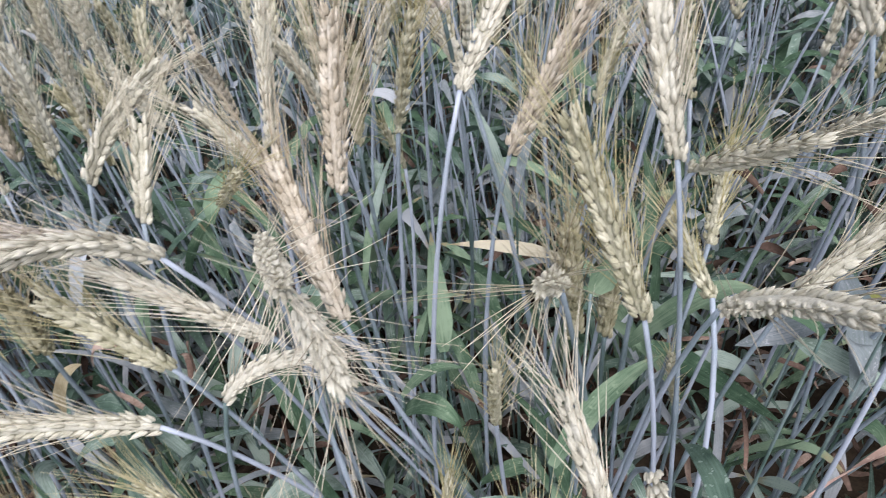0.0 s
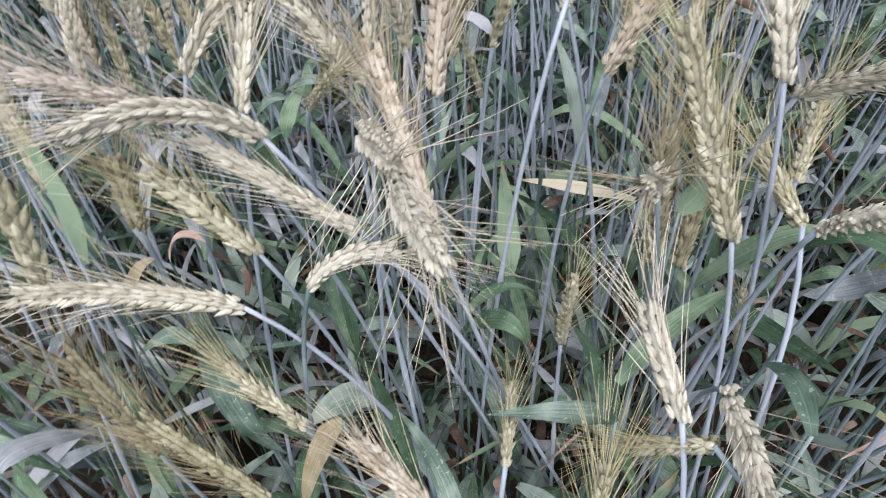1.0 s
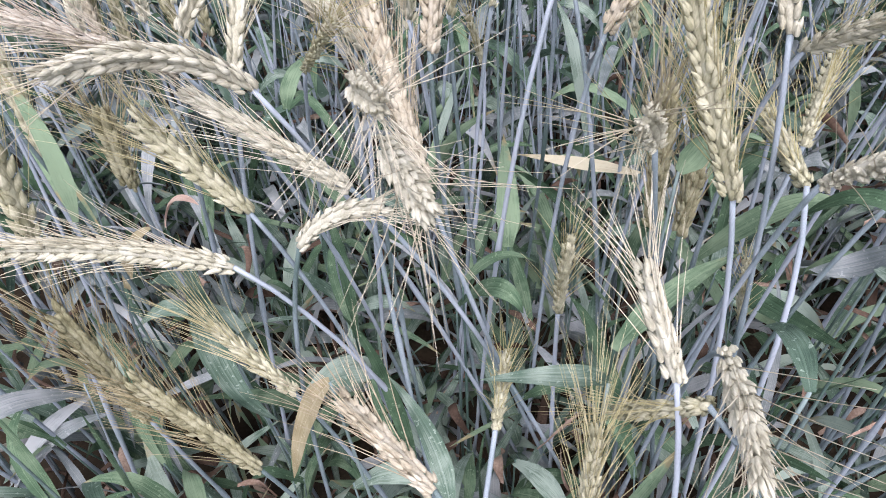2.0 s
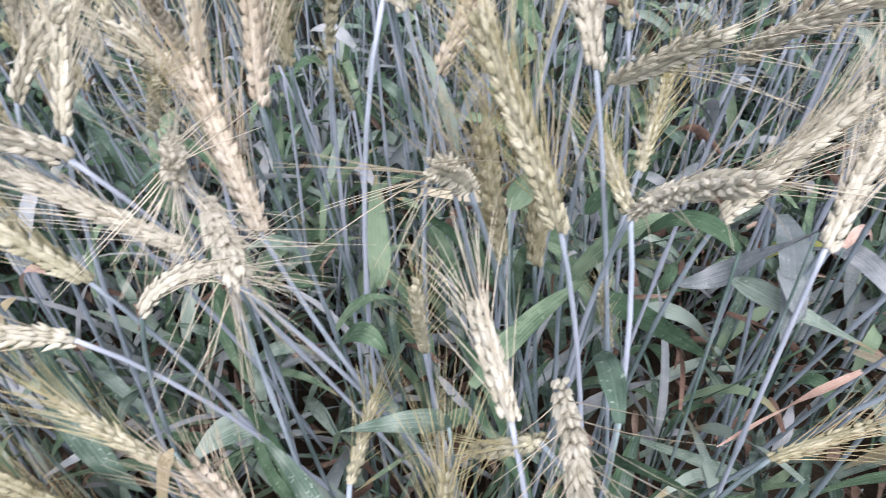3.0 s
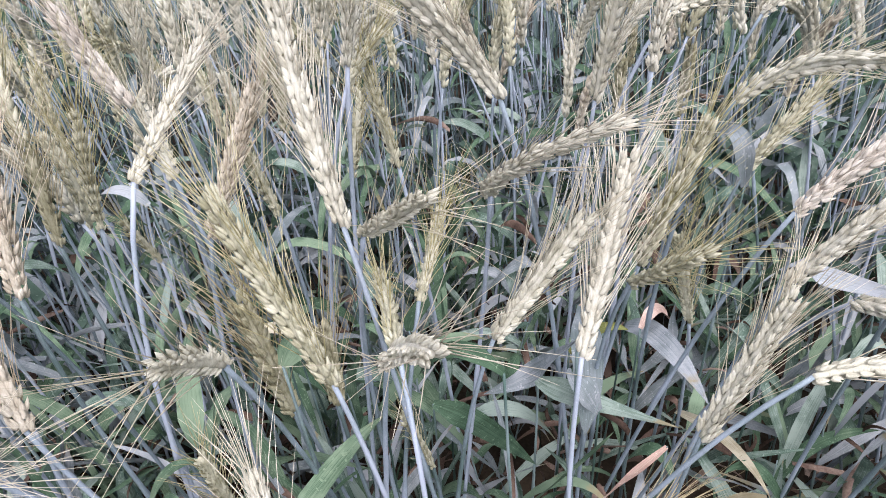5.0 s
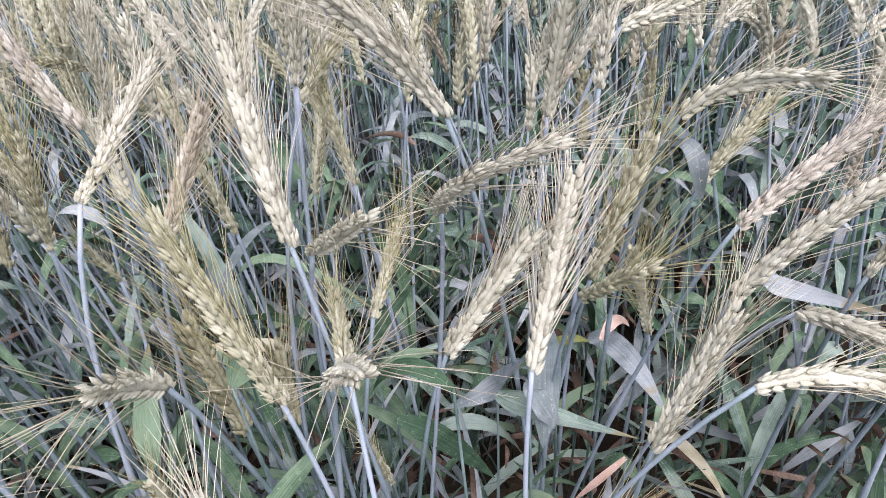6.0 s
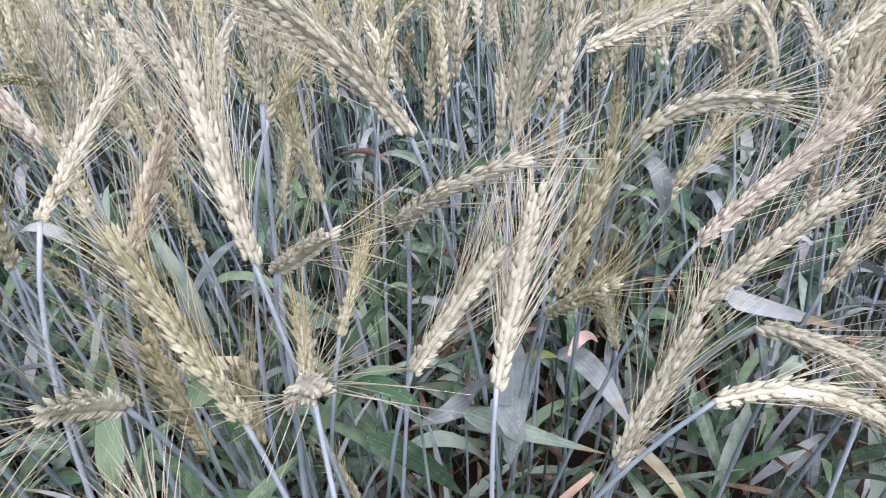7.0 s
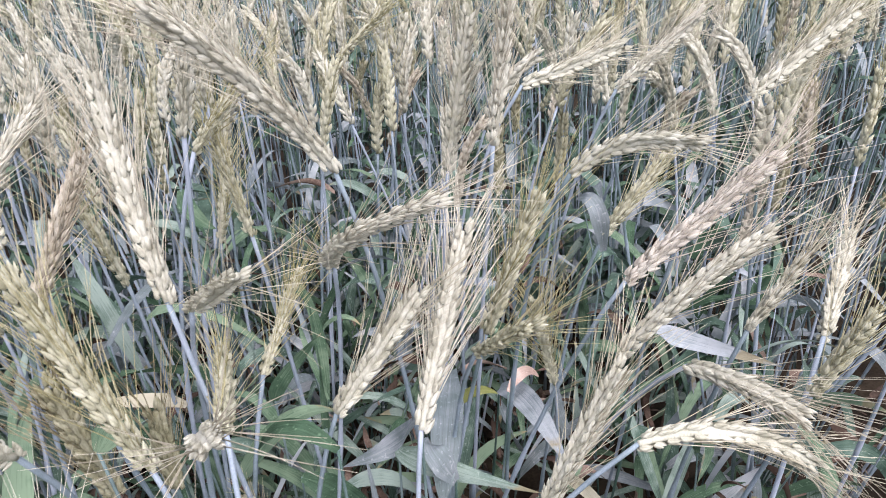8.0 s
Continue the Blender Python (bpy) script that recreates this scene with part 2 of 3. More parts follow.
def seat(u, p, t, w, rng, size, splay=0.0):
    w = (Matrix.Rotation(radians(rng.uniform(-14, 14)), 3, t) @ w).normalized()
    lean = radians((17 - 7 * u) + splay * (1.2 - u) + rng.uniform(-6, 6))
    z = (t * math.cos(lean) + w * math.sin(lean)).normalized()
    x = (w - z * w.dot(z)).normalized()
    y = z.cross(x)
    k = size * (0.66 + 0.38 * math.sin(math.pi * min(1, 0.14 + 0.70 * u))) * rng.uniform(0.93, 1.07)
    m = Matrix((x, y, z)).transposed().to_4x4()
    return Matrix.Translation(p + w * 0.0018 * size) @ m @ Matrix.Diagonal((k, k, k, 1))


def add_awns(verts, faces, seats, rng, length, per, sides=3, steps=5, flare=1.0, thick=0.00027, keep=1.0):
    for u, p, t, w, m in seats:
        if u < 0.06:
            continue
        for k in range(per):
            if rng.random() > keep:
                continue
            z = m.to_3x3() @ Vector((0, 0, 1))
            z.normalize()
            y = (m.to_3x3() @ Vector((0, 1, 0))).normalized()
            sway = (k - (per - 1) / 2) * 0.55 + rng.uniform(-0.22, 0.22)
            start = m @ Vector((0.0004, 0.0021 * (k - (per - 1) / 2), 0.0092))
            d = (t * 1.0 + w * (0.24 * flare + rng.uniform(-0.10, 0.14)) + y * sway * 0.42 * flare).normalized()
            n = length * rng.uniform(0.72, 1.08) * (0.78 + 0.3 * math.sin(math.pi * min(1, u + 0.12)))
            out = (w * rng.uniform(-0.03, 0.12) + y * sway * 0.12 + Vector((0, 0, rng.uniform(-0.06, 0.03)))) * n
            pts = [start + d * (n * i / steps) + out * (i / steps) ** 2 for i in range(steps + 1)]
            tube(verts, faces, pts, [thick * (1 - 0.78 * i / steps) for i in range(steps + 1)], sides)


def stem_points(root, base, heading, n=14):
    r = Vector((root[0], root[1], 0.0))
    up = (base - r).normalized()
    neck = (up * 0.65 + heading * 0.6).normalized()
    return bezier(r, r.lerp(base, 0.33), base - neck * (0.22 * (base - r).length), base, n)


def stem_mesh(points, top=0.00118, foot=0.00165, material=STEM):
    """A round stalk with swollen nodes."""
    n = len(points) - 1
    fine, radii = [], []
    for i in range(n * 2 + 1):
        u = i / (n * 2)
        k = min(int(u * n), n - 1)
        fine.append(points[k].lerp(points[k + 1], u * n - k))
        radii.append(foot + (top - foot) * u)
    for at in (0.36, 0.63):
        k = round(at * n * 2)
        radii[k] *= 1.4
    vs, fs = [], []
    tube(vs, fs, fine, radii, 7)
    return mesh_of("stem", vs, fs, material)


def blade_mesh(points, width, material, facing=Vector((0, 0, 1)), twist=0.0, fold=0.22, across=4):
    """A leaf blade: a long ribbon with a folded midrib, thick in the middle, drawn out to a point."""
    n = len(points) - 1
    vs, fs = [], []
    for i, p in enumerate(points):
        u = i / n
        t = (points[min(i + 1, n)] - points[max(i - 1, 0)]).normalized()
        s = t.cross(facing)
        s = s.normalized() if s.length > 0.05 else t.orthogonal().normalized()
        s = Matrix.Rotation(radians(twist) * u, 3, t) @ s
        b = s.cross(t)
        w = width * 0.5 * min(1.0, 0.35 + 2.4 * u) * (1 - max(0.0, (u - 0.25) / 0.75) ** 2.5) + 0.00015
        wave = 0.06 * math.sin(9 * u + width * 900)
        for k in range(across + 1):
            v = 2 * k / across - 1
            vs.append(p + s * (w * v) + b * (w * (fold * abs(v) + wave * v)))
    c = across + 1
    for i in range(n):
        for k in range(across):
            a = i * c + k
            fs.append((a, a + 1, a + 1 + c, a + c))
    me = mesh_of("leaf", vs, fs, material)
    lay = me.uv_layers.new(name="UVMap")
    for loop, spot in zip(me.loops, lay.data):
        spot.uv = ((loop.vertex_index % c) / across, (loop.vertex_index // c) / n)
    return me


def arc(base, ctrl, tip, n=14):
    return [base * (1 - u) ** 2 + ctrl * (2 * u * (1 - u)) + tip * u * u for u in [i / n for i in range(n + 1)]]


LABEL = {
    "cream": "wheat stalk with a light cream-white bearded ear",
    "blush": "ripe wheat stalk with a faintly pinkish cream bearded ear",
    "ripe": "ripening wheat stalk with a warm straw-coloured bearded ear",
    "pale": "wheat stalk with a pale cream bearded ear",
    "green": "wheat stalk with a greenish yellow bearded ear",
    "dull": "wheat stalk with a dull olive-brown bearded ear",
}


def wheat(base, tip, root, tone="pale", bow=(0, 0, 0), face=0.0, size=0.88, awn=0.056, flare=1.0, dense=0.82, splay=0.0):
    """One wheat stalk: stem, and an ear of separate spikelets with its awns."""
    b, t = Vector(base), Vector(tip)
    r = random.Random(int(abs(b.x * 7919 + b.y * 104729 + b.z * 1299709) * 1000))
    c = (b + t) * 0.5 + Vector(bow) * 2.0
    length = (t - b).length
    rise = (t.z - b.z) / length
    posture = ", standing upright" if rise > 0.88 else ", leaning" if rise > 0.6 else ", bent over" if rise > 0.1 else ", drooping"
    plant = tagged(new("wheat_plant"), LABEL[tone] + posture, "wheat", "wheat stalks in the field")
    plant.location = (root[0], root[1], 0)
    inv = Matrix.Translation((-root[0], -root[1], 0))
    heading = (c - b).normalized()
    part("stem", stem_mesh([inv @ p for p in stem_points(root, b, heading)]), plant)
    count = max(12, round(length / 0.0030))
    pts, seats = ear_frames(b, c, t, count, face)
    vs, fs = [], []
    tube(vs, fs, [inv @ p for p in pts], [0.0010 + 0.0014 * math.sin(math.pi * min(0.97, 0.06 + 0.94 * i / count)) ** 0.7 for i in range(count + 1)], 8)
    ear = part("ear", mesh_of("ear", vs, fs, HUSK[tone]), plant)
    full = []
    for u, p, tt, w in seats:
        m = seat(u, p, tt, w, r, size, splay)
        full.append((u, p, tt, w, m))
        s = part("spikelet", r.choice(SPIKELETS[tone]), ear)
        s.matrix_basis = inv @ m
    vs, fs = [], []
    add_awns(vs, fs, full, r, awn, 3, steps=6, flare=flare, keep=dense)
    me = mesh_of("beard", [inv @ v for v in vs], fs, AWN[tone])
    part("beard", me, ear, "long stiff bristly awns", "stuff")
    return plant


LEAF_LABEL = {
    "blue": "wheat tiller with a blue-green arching leaf blade", "green": "wheat tiller with a fresh green leaf blade",
    "grey": "wheat tiller with a greyish lavender leaf blade", "tan": "wheat tiller with a dry tan leaf blade",
    "pink": "wheat tiller with a withered pinkish leaf blade", "yellow": "wheat tiller with a yellowing leaf blade",
}


def tiller(base, mid, tip, width, tone="blue", twist=0.0, fold=0.22, facing=(0, 0, 1), root=None):
    """A leafy side shoot: its stem from the ground to the blade's base, and the blade."""
    b, m, t = Vector(base), Vector(mid), Vector(tip)
    c = m * 2 - (b + t) * 0.5
    root = root or (b.x + 0.3 * (b.x - m.x), b.y + 0.02 + 0.3 * (b.y - m.y))
    plant = tagged(new("wheat_tiller"), LEAF_LABEL[tone], "wheat", "leafy tillers in the field")
    plant.location = (root[0], root[1], 0)
    inv = Matrix.Translation((-root[0], -root[1], 0))
    part("stem", stem_mesh([inv @ p for p in stem_points(root, b, Vector((0, 0, 1)), 8)], 0.0007, 0.0013, SHEATH), plant)
    part("leaf", blade_mesh([inv @ p for p in arc(b, c, t, 18)], width, BLADE[tone], Vector(facing), twist, fold), plant)
    return plant


# ---- the ground ----
vs, fs, N = [], [], 90
for iy in range(N + 1):
    for ix in range(N + 1):
        # finer steps near the walk, wide ones towards the horizon
        gx, gy = (2 * ix / N - 1), (2 * iy / N - 1)
        x, y = 2.2 * gx + 60 * gx ** 7, 2.2 * gy + 60 * gy ** 7
        h = 0.020 * noise.noise(Vector((x * 9, y * 9, 0))) + 0.012 * noise.noise(Vector((x * 31, y * 31, 3)))
        vs.append((x, y + 0.3, h - 0.012))
for iy in range(N):
    for ix in range(N):
        a = iy * (N + 1) + ix
        fs.append((a, a + 1, a + N + 2, a + N + 1))
tagged(new("ground", mesh_of("ground", vs, fs, SOIL)), "dark cloddy field soil under the wheat", "soil", kind="structure")

# ---- the stalks and blades nearest to the walk ----
wheat((-0.044, 0.246, 0.486), (-0.034, 0.267, 0.558), (-0.008, 0.250), "ripe", face=106)
wheat((-0.048, 0.201, 0.449), (-0.071, 0.254, 0.505), (0.060, 0.245), "ripe", face=152)
wheat((-0.085, 0.304, 0.461), (-0.116, 0.305, 0.506), (-0.047, 0.357), "pale", face=0, size=0.76)
wheat((-0.061, 0.188, 0.476), (-0.041, 0.143, 0.479), (-0.049, 0.191), "cream", flare=2.0, face=21, splay=5, size=1.06)
wheat((-0.116, 0.210, 0.490), (-0.172, 0.174, 0.519), (0.040, 0.259), "cream", bow=(0.002, 0.005, 0.008), flare=1.3, face=147, dense=0.6, size=0.94)
wheat((-0.080, 0.198, 0.446), (-0.143, 0.210, 0.488), (0.092, 0.215), "cream", face=107, dense=0.55, size=0.96)
wheat((-0.131, 0.202, 0.430), (-0.168, 0.205, 0.479), (-0.048, 0.234), "green", face=169)
wheat((-0.191, 0.215, 0.437), (-0.182, 0.206, 0.483), (-0.167, 0.235), "dull", face=138)
wheat((-0.138, 0.182, 0.414), (-0.231, 0.172, 0.437), (-0.014, 0.238), "pale", bow=(0.000, 0.003, 0.002), face=149)
wheat((-0.106, 0.186, 0.422), (-0.064, 0.186, 0.445), (-0.137, 0.167), "cream", bow=(-0.003, 0.002, 0.005), flare=1.4, face=119, size=0.72)
wheat((-0.182, 0.300, 0.473), (-0.135, 0.330, 0.519), (-0.230, 0.285), "pale", bow=(-0.004, 0.0, 0.004), face=166)
wheat((-0.139, 0.253, 0.477), (-0.133, 0.281, 0.514), (-0.193, 0.221), "pale", face=148, size=0.76)
wheat((-0.077, 0.283, 0.492), (-0.070, 0.313, 0.552), (-0.114, 0.271), "pale", face=26, size=0.76)
wheat((-0.119, 0.300, 0.450), (-0.086, 0.248, 0.501), (-0.159, 0.382), "green", face=2, size=0.68)
wheat((-0.015, 0.291, 0.487), (-0.001, 0.279, 0.549), (-0.055, 0.288), "green", face=60, size=0.68)
wheat((-0.036, 0.290, 0.483), (-0.029, 0.292, 0.534), (0.000, 0.283), "dull", face=129, size=0.62)
wheat((0.016, 0.259, 0.522), (0.057, 0.327, 0.560), (-0.044, 0.260), "cream", dense=0.55, face=179)
wheat((0.024, 0.304, 0.498), (0.011, 0.354, 0.523), (0.089, 0.296), "pale", face=90, size=0.76)
wheat((0.038, 0.265, 0.483), (0.075, 0.277, 0.545), (0.006, 0.268), "ripe", face=69)
wheat((0.079, 0.178, 0.451), (0.052, 0.207, 0.533), (0.113, 0.161), "green", face=104)
wheat((0.099, 0.216, 0.502), (0.093, 0.261, 0.583), (0.144, 0.193), "cream", bow=(-0.001, 0.000, -0.000), face=110)
wheat((0.107, 0.217, 0.495), (0.128, 0.178, 0.530), (0.100, 0.221), "pale", size=0.72, flare=1.5, dense=0.6, face=97, splay=8)
wheat((0.102, 0.163, 0.470), (0.110, 0.107, 0.523), (0.051, 0.191), "cream", bow=(0.000, 0.000, 0.004), size=0.82, awn=0.05, flare=1.55, dense=0.5, face=157, splay=18)
wheat((0.189, 0.168, 0.435), (0.228, 0.207, 0.508), (0.188, 0.168), "cream", face=106)
wheat((0.048, 0.112, 0.420), (0.041, 0.151, 0.439), (0.067, 0.099), "cream", size=0.86, face=171)
wheat((0.057, 0.102, 0.420), (0.036, 0.130, 0.372), (0.071, 0.135), "green", face=37)
wheat((0.016, 0.085, 0.339), (0.021, 0.105, 0.393), (0.020, 0.100), "green", awn=0.066, flare=0.9, dense=1.0, size=0.8, face=40)
wheat((0.070, 0.125, 0.419), (0.065, 0.075, 0.426), (0.099, 0.213), "cream", size=1.12, flare=2.4, face=54, splay=13, dense=1.0, awn=0.062)
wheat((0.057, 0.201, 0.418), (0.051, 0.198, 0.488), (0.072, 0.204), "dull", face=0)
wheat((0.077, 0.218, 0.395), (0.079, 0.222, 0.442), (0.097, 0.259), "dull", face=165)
wheat((0.042, 0.172, 0.482), (0.029, 0.144, 0.512), (0.119, 0.190), "pale", bow=(0.0, 0.0, 0.003), size=0.74, flare=1.5, face=165, splay=10)
wheat((0.129, 0.231, 0.438), (0.159, 0.286, 0.455), (0.065, 0.234), "green", face=174, size=0.68)
wheat((0.109, 0.183, 0.453), (0.113, 0.242, 0.449), (0.100, 0.166), "green", face=117)
wheat((0.157, 0.197, 0.432), (0.201, 0.196, 0.489), (0.096, 0.207), "pale", face=119)
wheat((0.173, 0.239, 0.486), (0.204, 0.175, 0.544), (0.111, 0.253), "cream", bow=(-0.016, -0.004, 0.004), dense=0.65, face=124, size=0.80)
wheat((0.179, 0.236, 0.536), (0.119, 0.247, 0.609), (0.232, 0.219), "cream", bow=(0.004, 0.001, 0.003), face=99)
wheat((0.241, 0.210, 0.442), (0.264, 0.203, 0.518), (0.196, 0.256), "green", face=160)
wheat((0.230, 0.199, 0.442), (0.241, 0.164, 0.480), (0.205, 0.212), "green", face=144)
wheat((0.314, 0.255, 0.339), (0.295, 0.254, 0.417), (0.359, 0.304), "green", face=96, size=0.68)
wheat((0.303, 0.182, 0.474), (0.360, 0.164, 0.534), (0.205, 0.262), "blush", flare=1.3, dense=0.6, face=141)
wheat((0.296, 0.170, 0.440), (0.352, 0.150, 0.504), (0.255, 0.215), "cream", bow=(-0.002, 0.000, 0.004), flare=1.2, dense=0.6, face=33)
wheat((0.242, 0.144, 0.383), (0.278, 0.147, 0.455), (0.224, 0.158), "pale", face=52)
wheat((0.270, 0.120, 0.438), (0.343, 0.091, 0.421), (0.138, 0.226), "pale", bow=(0.004, 0.005, 0.007), face=2, size=0.8)
wheat((0.331, 0.160, 0.427), (0.345, 0.104, 0.438), (0.230, 0.262), "cream", bow=(0.0, 0.0, 0.003), face=156)
wheat((0.266, 0.254, 0.525), (0.277, 0.262, 0.593), (0.272, 0.322), "cream", face=176, size=0.80)
wheat((0.255, 0.291, 0.498), (0.264, 0.279, 0.585), (0.256, 0.346), "pale", face=91, size=0.80)
wheat((0.297, 0.228, 0.514), (0.333, 0.182, 0.540), (0.285, 0.278), "pale", bow=(0.000, 0.004, 0.006), face=104, size=0.80)
wheat((0.372, 0.296, 0.423), (0.413, 0.292, 0.473), (0.339, 0.323), "green", face=39)
wheat((0.322, 0.328, 0.527), (0.393, 0.325, 0.543), (0.305, 0.395), "pale", face=33)
wheat((0.427, 0.373, 0.495), (0.493, 0.370, 0.543), (0.404, 0.470), "cream", face=55)
wheat((0.120, 0.281, 0.548), (0.128, 0.282, 0.583), (0.063, 0.283), "pale", face=11, size=0.76)
wheat((0.122, 0.313, 0.527), (0.152, 0.324, 0.555), (0.046, 0.326), "green", face=76, size=0.68)
wheat((0.141, 0.305, 0.476), (0.134, 0.319, 0.527), (0.168, 0.304), "green", face=68, size=0.68)
wheat((0.256, 0.553, 0.498), (0.301, 0.531, 0.543), (0.212, 0.630), "green", face=144, size=0.76)
wheat((-0.019, 0.383, 0.403), (-0.028, 0.372, 0.444), (-0.069, 0.300), "green", face=35, size=0.5, awn=0.03)
wheat((0.068, 0.332, 0.447), (0.059, 0.333, 0.496), (0.066, 0.336), "green", face=18, size=0.68)
wheat((0.383, 0.131, 0.450), (0.454, 0.181, 0.460), (0.383, 0.130), "pale", face=60)
wheat((0.455, 0.272, 0.515), (0.519, 0.268, 0.558), (0.418, 0.324), "pale", face=22)
wheat((0.357, 0.152, 0.447), (0.381, 0.152, 0.481), (0.365, 0.208), "pale", face=171, size=0.74)
wheat((0.365, 0.116, 0.432), (0.370, 0.106, 0.483), (0.350, 0.182), "green", face=144)
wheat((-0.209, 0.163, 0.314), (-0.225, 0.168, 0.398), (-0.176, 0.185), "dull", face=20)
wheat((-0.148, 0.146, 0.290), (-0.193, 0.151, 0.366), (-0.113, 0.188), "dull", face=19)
wheat((-0.042, 0.087, 0.386), (-0.083, 0.128, 0.385), (0.004, 0.104), "ripe", face=60)
wheat((-0.119, 0.158, 0.347), (-0.152, 0.169, 0.385), (-0.048, 0.175), "green", face=106)
wheat((0.119, 0.209, 0.335), (0.108, 0.204, 0.389), (0.122, 0.228), "green", size=0.6, awn=0.02, face=44)
wheat((0.016, 0.194, 0.365), (0.016, 0.183, 0.424), (0.032, 0.225), "green", size=0.62, awn=0.035, face=170)
wheat((-0.018, 0.116, 0.381), (-0.011, 0.171, 0.359), (-0.047, 0.118), "green", size=0.66, awn=0.04, face=148)
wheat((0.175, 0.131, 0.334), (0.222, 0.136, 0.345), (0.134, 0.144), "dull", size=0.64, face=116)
wheat((-0.074, 0.211, 0.491), (-0.054, 0.158, 0.512), (-0.017, 0.051), "cream", flare=2.0, face=32, splay=6, size=1.0)
wheat((0.014, 0.315, 0.536), (-0.002, 0.318, 0.581), (0.005, 0.413), "blush", flare=1.3, dense=0.5, face=95)
wheat((-0.152, 0.226, 0.491), (-0.193, 0.200, 0.528), (-0.060, 0.300), "blush", awn=0.078, flare=1.4, dense=0.95, face=92)
wheat((-0.242, 0.382, 0.447), (-0.235, 0.382, 0.519), (-0.279, 0.394), "pale", face=17, size=0.76)
wheat((-0.245, 0.438, 0.435), (-0.237, 0.440, 0.518), (-0.269, 0.489), "pale", face=63, size=0.76)
wheat((-0.242, 0.506, 0.446), (-0.246, 0.501, 0.501), (-0.205, 0.536), "pale", face=60, size=0.76)
wheat((0.123, 0.418, 0.415), (0.141, 0.421, 0.478), (0.097, 0.421), "green", face=87, size=0.68)
wheat((-0.002, 0.461, 0.523), (-0.016, 0.411, 0.546), (0.028, 0.557), "green", face=110, size=0.76)
wheat((0.004, 0.428, 0.482), (0.013, 0.422, 0.568), (-0.020, 0.475), "pale", face=49, size=0.76)
tiller((0.080, 0.316, 0.359), (0.047, 0.362, 0.335), (0.004, 0.364, 0.343), 0.0110, "tan", twist=20, facing=(-0.061, -0.472, 0.879))
tiller((-0.007, 0.254, 0.355), (-0.007, 0.281, 0.374), (-0.007, 0.340, 0.377), 0.0143, "green", twist=35, facing=(0.011, -0.441, 0.898))
tiller((0.193, 0.181, 0.432), (0.197, 0.245, 0.345), (0.160, 0.234, 0.352), 0.0157, "grey", twist=-40, facing=(-0.198, -0.396, 0.897))
tiller((0.151, 0.167, 0.440), (0.133, 0.181, 0.448), (0.118, 0.195, 0.424), 0.0084, "green", twist=10, facing=(-0.273, -0.371, 0.888))
tiller((0.037, 0.157, 0.381), (0.068, 0.185, 0.388), (0.098, 0.193, 0.406), 0.0120, "green", twist=-25, facing=(-0.125, -0.337, 0.933))
tiller((0.025, 0.117, 0.412), (0.010, 0.134, 0.393), (-0.025, 0.146, 0.374), 0.0108, "blue", twist=20, facing=(-0.079, -0.320, 0.944))
tiller((-0.041, 0.121, 0.296), (-0.051, 0.148, 0.316), (-0.072, 0.169, 0.345), 0.0119, "blue", twist=35, facing=(0.036, -0.276, 0.960))
tiller((-0.172, 0.202, 0.394), (-0.167, 0.182, 0.331), (-0.129, 0.151, 0.332), 0.0161, "blue", twist=-40, facing=(0.214, -0.318, 0.924))
tiller((-0.087, 0.129, 0.397), (-0.107, 0.135, 0.356), (-0.128, 0.141, 0.290), 0.0139, "tan", twist=10, facing=(0.141, -0.282, 0.949))
tiller((-0.244, 0.118, 0.380), (-0.239, 0.134, 0.376), (-0.231, 0.164, 0.338), 0.0103, "grey", twist=20, facing=(0.353, -0.262, 0.898))
tiller((0.258, 0.187, 0.315), (0.215, 0.177, 0.302), (0.165, 0.156, 0.306), 0.0068, "pink", twist=150, facing=(-0.273, -0.290, 0.917))
tiller((0.346, 0.292, 0.193), (0.328, 0.215, 0.255), (0.306, 0.148, 0.290), 0.0120, "tan", twist=-50, facing=(-0.312, -0.278, 0.908))
tiller((0.319, 0.162, 0.266), (0.306, 0.179, 0.238), (0.294, 0.195, 0.186), 0.0099, "tan", twist=10, facing=(-0.309, -0.239, 0.921))
tiller((0.297, 0.306, 0.297), (0.293, 0.257, 0.329), (0.288, 0.193, 0.333), 0.0194, "grey", twist=-25, facing=(-0.307, -0.370, 0.877))
tiller((0.251, 0.306, 0.286), (0.266, 0.290, 0.319), (0.280, 0.274, 0.327), 0.0085, "yellow", twist=20, facing=(-0.262, -0.402, 0.877))
tiller((0.284, 0.266, 0.334), (0.302, 0.277, 0.337), (0.321, 0.288, 0.315), 0.0080, "pink", twist=35, facing=(-0.315, -0.392, 0.865))
tiller((0.193, 0.229, 0.357), (0.213, 0.207, 0.354), (0.270, 0.192, 0.321), 0.0150, "blue", twist=-40, facing=(-0.234, -0.358, 0.904))
tiller((0.138, 0.292, 0.289), (0.163, 0.264, 0.288), (0.177, 0.196, 0.325), 0.0175, "green", twist=10, facing=(-0.132, -0.378, 0.916))
tiller((0.251, 0.288, 0.348), (0.218, 0.216, 0.370), (0.205, 0.191, 0.344), 0.0188, "grey", twist=-25, facing=(-0.248, -0.380, 0.891))
tiller((0.133, 0.317, 0.341), (0.142, 0.315, 0.360), (0.170, 0.308, 0.394), 0.0103, "green", twist=35, facing=(-0.055, -0.483, 0.874))
tiller((0.100, 0.243, 0.354), (0.134, 0.232, 0.400), (0.163, 0.228, 0.401), 0.0134, "green", twist=-40, facing=(-0.053, -0.449, 0.892))
tiller((0.373, 0.296, 0.408), (0.364, 0.298, 0.446), (0.366, 0.325, 0.437), 0.0121, "grey", twist=-25, facing=(-0.378, -0.476, 0.794))
